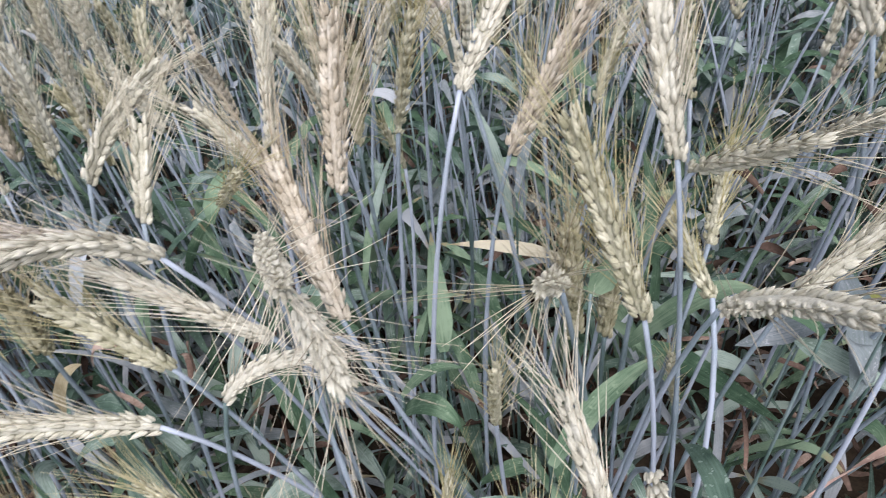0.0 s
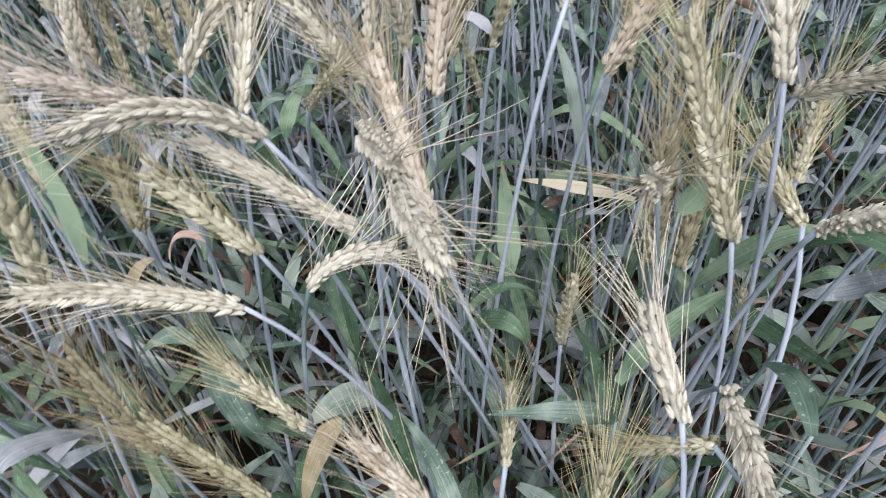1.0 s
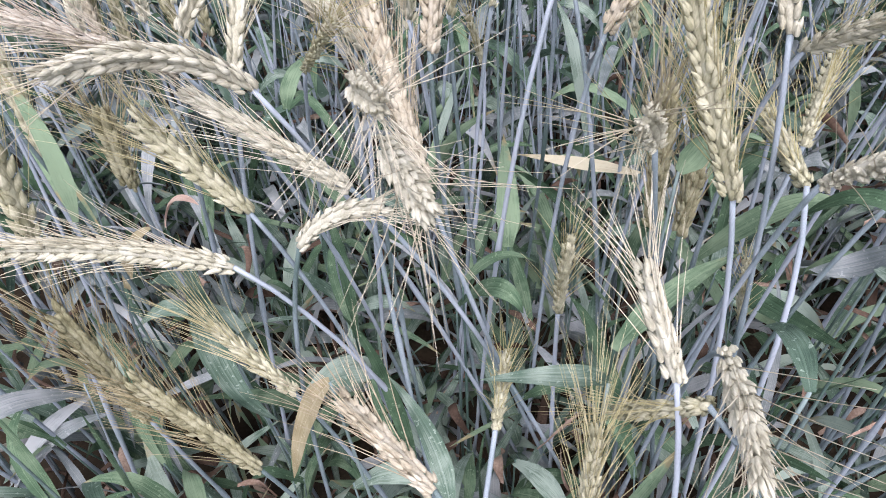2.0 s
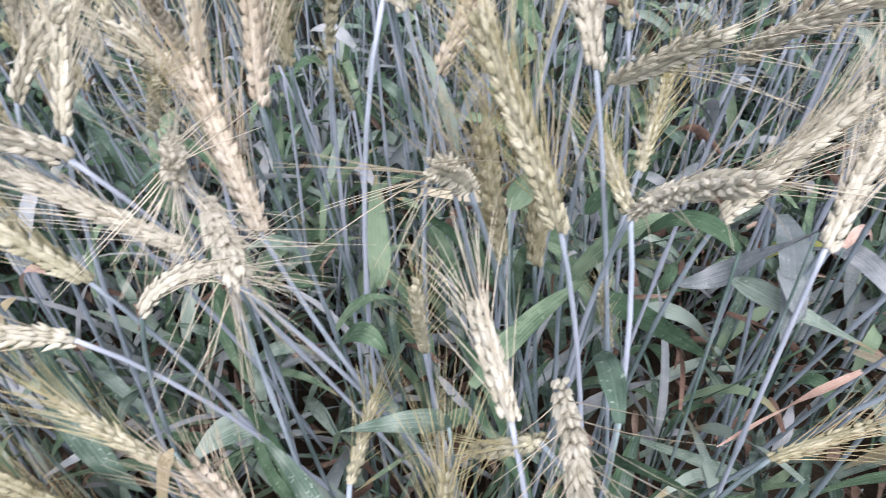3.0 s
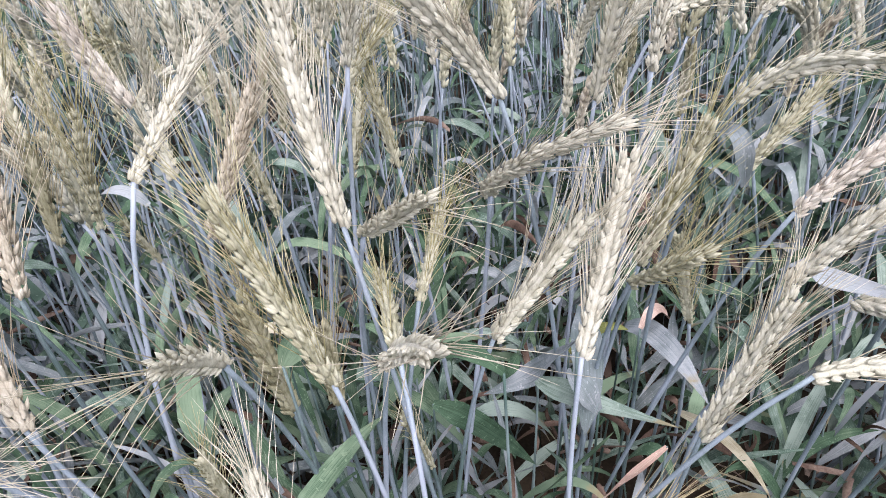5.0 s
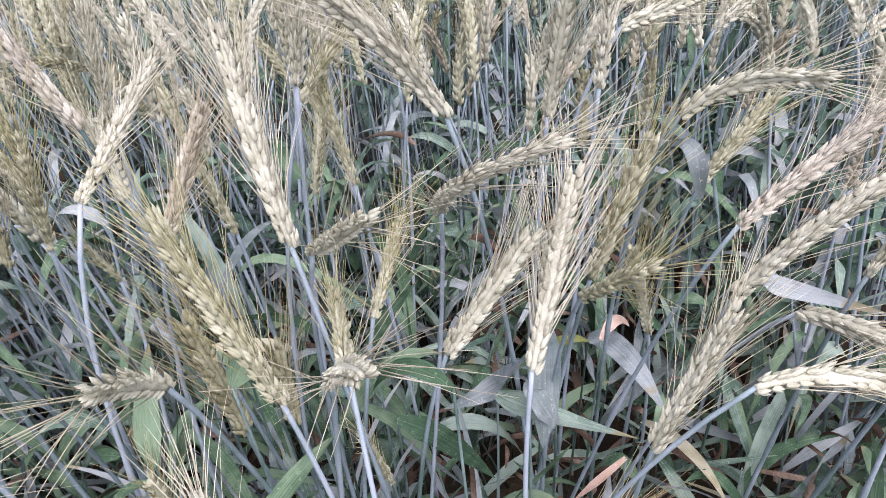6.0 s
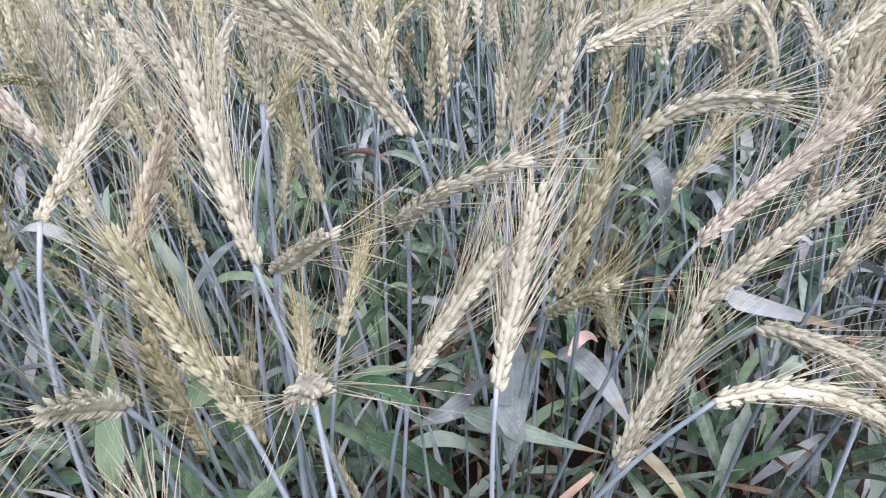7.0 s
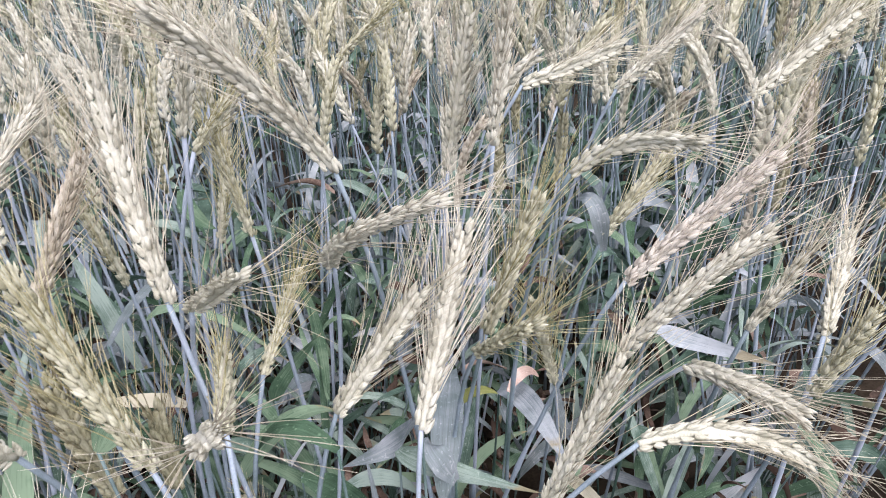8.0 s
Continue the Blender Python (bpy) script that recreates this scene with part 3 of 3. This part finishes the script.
tiller((0.358, 0.221, 0.395), (0.396, 0.229, 0.370), (0.425, 0.176, 0.378), 0.0134, "grey", twist=20, facing=(-0.369, -0.357, 0.858))
tiller((0.052, 0.366, 0.359), (0.041, 0.379, 0.413), (0.029, 0.402, 0.441), 0.0105, "blue", twist=35, facing=(0.086, -0.569, 0.818))
tiller((-0.296, 0.306, 0.269), (-0.269, 0.298, 0.319), (-0.241, 0.289, 0.346), 0.0131, "tan", twist=10, facing=(0.327, -0.363, 0.873))
tiller((-0.221, 0.272, 0.360), (-0.198, 0.255, 0.395), (-0.175, 0.239, 0.405), 0.0087, "pink", twist=-25, facing=(0.268, -0.440, 0.857))
tiller((-0.034, 0.231, 0.348), (-0.014, 0.228, 0.372), (0.006, 0.225, 0.371), 0.0072, "green", twist=-40, facing=(0.023, -0.382, 0.924))
tiller((-0.039, 0.237, 0.320), (-0.017, 0.207, 0.370), (-0.002, 0.190, 0.369), 0.0129, "green", twist=10, facing=(0.030, -0.355, 0.934))
tiller((0.079, 0.090, 0.446), (0.082, 0.114, 0.444), (0.085, 0.138, 0.419), 0.0085, "blue", twist=-25, facing=(-0.043, -0.338, 0.940))
tiller((-0.010, 0.375, 0.450), (-0.023, 0.382, 0.460), (-0.038, 0.388, 0.458), 0.0080, "grey", twist=10, facing=(0.032, -0.596, 0.802))
tiller((0.049, 0.320, 0.416), (0.070, 0.399, 0.402), (0.092, 0.479, 0.364), 0.0070, "grey", twist=20, facing=(-0.097, -0.551, 0.829))
tiller((-0.220, 0.205, 0.424), (-0.228, 0.224, 0.453), (-0.253, 0.251, 0.480), 0.0090, "green", twist=15, facing=(0.0, -0.6, 0.8))
tiller((-0.162, 0.379, 0.378), (-0.157, 0.392, 0.395), (-0.150, 0.419, 0.398), 0.0120, "green", twist=10, facing=(0.0, -0.6, 0.8))
tiller((0.215, 0.195, 0.356), (0.205, 0.199, 0.380), (0.209, 0.218, 0.368), 0.0150, "grey", twist=20, facing=(0.0, -0.6, 0.8))
tiller((0.105, 0.428, 0.457), (0.109, 0.421, 0.441), (0.122, 0.414, 0.428), 0.0120, "green", twist=30, facing=(0.0, -0.6, 0.8))
tiller((0.060, 0.192, 0.455), (0.067, 0.195, 0.463), (0.071, 0.202, 0.465), 0.0110, "green", twist=15, facing=(0.0, -0.75, 0.66))

# ---- the crop beyond: a few stalks built once, then copied ----
rng = random.Random(21)


def far_ear(tone, rng, length, bend):
    """A plainer ear in one mesh, standing at the origin, with its awns."""
    b, t = Vector((0, 0, 0)), Vector((bend * length, 0, length * math.sqrt(max(0.05, 1 - bend * bend))))
    c = Vector((bend * 0.2 * length, 0, length * 0.6))
    count = round(length / 0.0036)
    pts, seats = ear_frames(b, c, t, count, rng.uniform(0, 180))
    vs, fs, full = [], [], []
    tube(vs, fs, pts[::2], [0.0012 + 0.0020 * math.sin(math.pi * min(0.95, 0.06 + 2 * i / count)) ** 0.7 for i in range(len(pts[::2]))], 6)
    for u, p, tt, w in seats:
        m = seat(u, p, tt, w, rng, 0.95)
        full.append((u, p, tt, w, m))
        spikelet_shape(vs, fs, m, rng, 5, 4, False)
    av, af = [], []
    add_awns(av, af, full, rng, 0.048, 2, 3, 3, keep=0.58)
    return mesh_of("ear", vs, fs, HUSK[tone]), mesh_of("beard", av, af, AWN[tone])


def crop_stalk(tone, rng):
    """A whole stalk with its ear and two or three leaves, rooted at the origin."""
    height = rng.uniform(0.36, 0.47)
    plant = tagged(new("wheat_plant"), LABEL[tone], "wheat", "wheat stalks in the field")
    lean = rng.uniform(0.0, 0.05)
    top = Vector((lean, rng.uniform(-0.02, 0.02), height))
    bend = rng.choice((0.08, 0.15, 0.25, 0.35, 0.5))
    part("stem", stem_mesh(stem_points((0, 0), top, Vector((bend, 0, 1 - bend * 0.5)).normalized(), 7)), plant)
    side = Vector((rng.uniform(-0.03, 0.03), rng.uniform(-0.03, 0.03), 0))
    end = top * rng.uniform(0.80, 0.98) + side * 1.6
    part("stem", stem_mesh(stem_points((side.x * 0.5, side.y * 0.5), end, Vector((0, 0, 1)), 5), 0.0003, 0.0018), plant)
    em, am = far_ear(tone, rng, rng.uniform(0.06, 0.085), bend)
    ear = part("ear", em, plant)
    ear.location = top
    part("beard", am, ear, "long stiff bristly awns", "stuff")
    for k in range(rng.choice((2, 3))):
        z = height * rng.uniform(0.22, 0.66)
        a = rng.uniform(0, 2 * math.pi)
        d = Vector((math.cos(a), math.sin(a), 0))
        b = top * (z / height)
        n = rng.uniform(0.10, 0.17)
        tip = b + d * n * rng.uniform(0.5, 0.9) + Vector((0, 0, rng.uniform(-0.08, 0.07)))
        c = b + d * n * 0.3 + Vector((0, 0, rng.uniform(0.05, 0.10)))
        part("leaf", blade_mesh(arc(b, c, tip, 10), rng.uniform(0.008, 0.013), BLADE[rng.choice(("blue", "blue", "green", "grey"))], twist=rng.uniform(-120, 120), across=2), plant)
    return plant


def leafy_shoot(rng):
    """A shoot without an ear: a short stem and some arching blades, rooted at the origin."""
    height = rng.uniform(0.09, 0.27)
    plant = tagged(new("wheat_tiller"), "leafy blue-green wheat tiller without an ear", "wheat", "leafy tillers in the field")
    top = Vector((rng.uniform(-0.03, 0.03), rng.uniform(-0.03, 0.03), height))
    part("stem", stem_mesh(stem_points((0, 0), top, Vector((0, 0, 1)), 5), 0.0006, 0.0012, SHEATH), plant)
    for k in range(5):
        b = top * rng.uniform(0.35, 1.0)
        a = rng.uniform(0, 2 * math.pi)
        d = Vector((math.cos(a), math.sin(a), 0))
        n = rng.uniform(0.09, 0.18)
        rise = rng.uniform(-0.09, 0.13)
        tip = b + d * n * rng.uniform(0.35, 0.85) + Vector((0, 0, rise))
        c = b + d * n * 0.3 + Vector((rng.uniform(-0.02, 0.02), rng.uniform(-0.02, 0.02), 0.5 * rise + rng.uniform(0.01, 0.06)))
        tone = rng.choice(("blue", "blue", "blue", "blue", "green", "green", "grey", "grey", "blue"))
        part("leaf", blade_mesh(arc(b, c, tip, 10), rng.uniform(0.006, 0.0135), BLADE[tone], twist=rng.uniform(-170, 170), fold=rng.uniform(0.05, 0.4), across=2), plant)
    return plant


STALKS = [crop_stalk(tn, rng) for tn in ("ripe", "pale", "pale", "green", "pale", "green", "dull", "pale", "cream", "green")]
SHOOTS = [leafy_shoot(rng) for _ in range(12)]


def scatter(protos, spots, rng, low=0.9, high=1.08):
    first = {}
    for x, y in spots:
        k = rng.randrange(len(protos))
        s = rng.uniform(low, high)
        m = pose(x, y, 0, rng.gauss(0, 6), rng.gauss(0, 6), rng.uniform(0, 360))
        if k not in first:
            first[k] = protos[k]
            protos[k].matrix_basis = m
        else:
            copy_thing(protos[k], m)


def spots_in(x0, x1, y0, y1, step, rng, keep):
    out = []
    y = y0
    while y < y1:
        x = x0
        while x < x1:
            px, py = x + rng.uniform(-0.5, 0.5) * step, y + rng.uniform(-0.5, 0.5) * step
            if keep(px, py):
                out.append((px, py))
            x += step
        y += step
    return out


def beyond(x, y):
    """Past the stalks that are placed one by one, within the wedge that the walk looks at."""
    near = 0.46 + 0.12 * max(0.0, x - 0.25)
    wide = -0.30 - 0.75 * y < x < 0.45 + 1.05 * y
    if x < -0.27 and y > 0.12:
        return wide
    if x > 0.50 and y > 0.05:
        return wide
    return y > near and wide


def bare(x, y):
    """A gap in the stand where the brown soil lies open."""
    return ((x - 0.30) / 0.15) ** 2 + ((y - 0.30) / 0.10) ** 2 < 1.0


def nearest(spots, count):
    spots.sort(key=lambda q: (q[0] - 0.1) ** 2 + (q[1] - 0.05) ** 2)
    return spots[:count], spots[count:]


near_stalks, mid_stalks = nearest(spots_in(-1.0, 1.5, 0.0, 1.0, 0.054, rng, beyond), 215)
near_shoots, mid_shoots = nearest(spots_in(-0.7, 0.9, 0.10, 0.85, 0.040, rng, lambda x, y: -0.25 - 0.5 * y < x < 0.42 + 0.7 * y and not (bare(x, y) and rng.random() < 0.7)), 250)
scatter(STALKS, near_stalks, rng)
scatter(SHOOTS, near_shoots, rng)

# farther still: the closed crop as one body
crop = {}


def lists(material):
    return crop.setdefault(material.name, ([], [], material))[:2]


def bulk_stalk(x, y, rng, fine):
    h = rng.uniform(0.38, 0.49)
    tone = rng.choice(("pale", "pale", "green", "green", "ripe", "dull"))
    top = Vector((x + rng.uniform(-0.05, 0.05), y + rng.uniform(-0.05, 0.05), h))
    sv, sf = lists(STEM)
    tube(sv, sf, [Vector((x, y, 0)), Vector((x, y, 0)).lerp(top, 0.5), top], [0.0020, 0.0019, 0.0014], 5)
    foot = Vector((x + rng.uniform(-0.03, 0.03), y + rng.uniform(-0.03, 0.03), 0))
    tube(sv, sf, [foot, foot.lerp(top, 0.9) + (foot - Vector((x, y, 0))) * 1.5], [0.0019, 0.0003], 4)
    a, n = rng.uniform(0, 6.28), rng.uniform(0.06, 0.09)
    q = rng.choice((0.1, 0.15, 0.25, 0.35, 0.55))
    d = Vector((math.cos(a) * q, math.sin(a) * q, math.sqrt(1 - q * q)))
    tip = top + d * n
    ctrl = (top + tip) * 0.5 + Vector((-d.x, -d.y, 0.5)) * 0.012
    ev, ef = lists(HUSK[tone])
    full = []
    pts, seats = ear_frames(top, ctrl, tip, 18, rng.uniform(0, 180))
    tube(ev, ef, pts[::3], [0.0013, 0.0028, 0.0032, 0.0032, 0.0028, 0.0024, 0.0013], 5)
    for u, p, tt, w in seats:
        m = seat(u, p, tt, w, rng, 0.95 if fine else 1.1)
        full.append((u, p, tt, w, m))
        if fine:
            spikelet_shape(ev, ef, m, rng, 4, 3, False)
        else:
            lobe(ev, ef, m, 0.011, 0.0034, 0.0030, 4, 3)
    av, af = lists(AWN[tone])
    add_awns(av, af, full, rng, 0.050, 2, 3, 2 if fine else 1, keep=0.55)
    for k in range(3):
        bulk_blade(Vector((x, y, 0)).lerp(top, rng.uniform(0.3, 0.8)), rng)


def bulk_blade(b, rng, steps=6):
    a, n, w = rng.uniform(0, 6.28), rng.uniform(0.07, 0.15), rng.uniform(0.004, 0.0075)
    d = Vector((math.cos(a), math.sin(a), 0))
    pts = arc(b, b + d * n * 0.4 + Vector((0, 0, rng.uniform(0.03, 0.09))), b + d * n * 0.8 + Vector((0, 0, rng.uniform(-0.07, 0.05))), steps)
    s = d.cross(Vector((0, 0, 1)))
    lv, lf = lists(BLADE[rng.choice(("blue", "blue", "green", "grey"))])
    i0, tw = len(lv), rng.uniform(-1.2, 1.2)
    for i, p in enumerate(pts):
        u = i / steps
        e = (Matrix.Rotation(tw * u, 3, d) @ s) * (w * (1 - u ** 2.2) + 0.0002)
        lv.extend([p - e, p - Vector((0, 0, w * 0.25)), p + e])
        if i:
            k = i0 + (i - 1) * 3
            lf.extend([(k, k + 1, k + 4, k + 3), (k + 1, k + 2, k + 5, k + 4)])


for x, y in mid_stalks:
    bulk_stalk(x, y, rng, y < 0.72)
for x, y in spots_in(-1.5, 2.3, 1.0, 1.75, 0.066, rng, lambda x, y: -0.35 - 0.85 * y < x < 0.5 + 1.15 * y):
    bulk_stalk(x, y, rng, False)
for x, y in mid_shoots:
    for k in range(4):
        bulk_blade(Vector((x, y, rng.uniform(0.08, 0.3))), rng)


def plain_stalk(x, y, rng):
    """A stalk of the field's outer parts: stem, one plump ear and a few awns."""
    h = rng.uniform(0.32, 0.44)
    tone = rng.choice(("pale", "green", "green", "ripe"))
    foot = Vector((x, y, 0))
    top = Vector((x + rng.uniform(-0.05, 0.05), y + rng.uniform(-0.05, 0.05), h))
    sv, sf = lists(STEM)
    tube(sv, sf, [foot, top], [0.0018, 0.0013], 3)
    d = Vector((rng.uniform(-0.7, 0.7), rng.uniform(-0.7, 0.7), 1)).normalized()
    m = Matrix.Translation(top) @ d.to_track_quat("Z", "Y").to_matrix().to_4x4()
    ev, ef = lists(HUSK[tone])
    lobe(ev, ef, m, rng.uniform(0.06, 0.085), 0.0055, 0.0055, 5, 3)
    av, af = lists(AWN[tone])
    for k in range(5):
        b = m @ Vector((0, 0, 0.011 * (k + 1.5)))
        e = (d + Vector((rng.uniform(-0.4, 0.4), rng.uniform(-0.4, 0.4), 0))) * 0.055
        tube(av, af, [b, b + e], [0.0005, 0.0001], 3)
    for k in range(3):
        bulk_blade(foot.lerp(top, rng.uniform(0.25, 0.8)), rng, 3)


def outer(x, y):
    """All round: outside the closer stand, and clear of the spot from which the camera is held."""
    stand = 0.0 < y < 1.0 and -0.31 - 0.76 * y < x < 0.46 + 1.06 * y or 1.0 <= y < 1.75 and -0.35 - 0.85 * y < x < 0.5 + 1.15 * y
    return not stand and (x - 0.06) ** 2 + (y + 0.02) ** 2 > (0.44 if y > -0.12 else 0.32) ** 2


def thinning(x, y):
    """The outer stalks stand as close as the rest for a good step, then ever wider apart."""
    r = math.hypot(x - 0.1, y - 0.3)
    return outer(x, y) and rng.random() < min(1.0, (1.75 / r) ** 3)


for x, y in spots_in(-2.7, 2.9, -2.4, 3.1, 0.062, rng, thinning):
    plain_stalk(x, y, rng)
far = tagged(new("wheat_crop"), "dense stand of ripening bearded wheat farther off", "wheat field", kind="stuff")
for name, (cv, cf, material) in crop.items():
    part("crop_layer", mesh_of("crop_layer", cv, cf, material), far, kind="stuff")

# ---- withered leaves and bits of straw on the soil ----
vs, fs = [], []
for _ in range(1200):
    x, y = rng.uniform(-0.45, 0.75), rng.uniform(0.08, 0.75)
    z = abs(rng.gauss(0, 0.11)) + 0.004
    a, n, w = rng.uniform(0, 6.28), rng.uniform(0.02, 0.06), rng.uniform(0.003, 0.0085)
    d = Vector((math.cos(a), math.sin(a), rng.uniform(-0.35, 0.35)))
    b = Vector((x, y, z))
    pts = arc(b, b + d * n * 0.5 + Vector((rng.uniform(-0.015, 0.015), rng.uniform(-0.015, 0.015), rng.uniform(0, 0.03))), b + d * n, 6)
    s = d.cross(Vector((0, 0, 1))).normalized()
    roll = rng.uniform(-1.2, 1.2)
    i0 = len(vs)
    for i, p in enumerate(pts):
        u = i / 6
        k = w * (0.5 + 0.5 * math.sin(math.pi * u)) * 0.6
        e = Matrix.Rotation(roll + 2.8 * roll * u, 3, d.normalized()) @ s
        up = e.cross(d.normalized())
        vs.extend([p - e * k, p + up * k * 0.5, p + e * k])
        if i:
            q = i0 + (i - 1) * 3
            fs.extend([(q, q + 1, q + 4, q + 3), (q + 1, q + 2, q + 5, q + 4)])
tagged(new("leaf_litter", mesh_of("leaf_litter", vs, fs, LITTER)), "withered reddish brown leaves lying on the soil", "litter", kind="stuff")
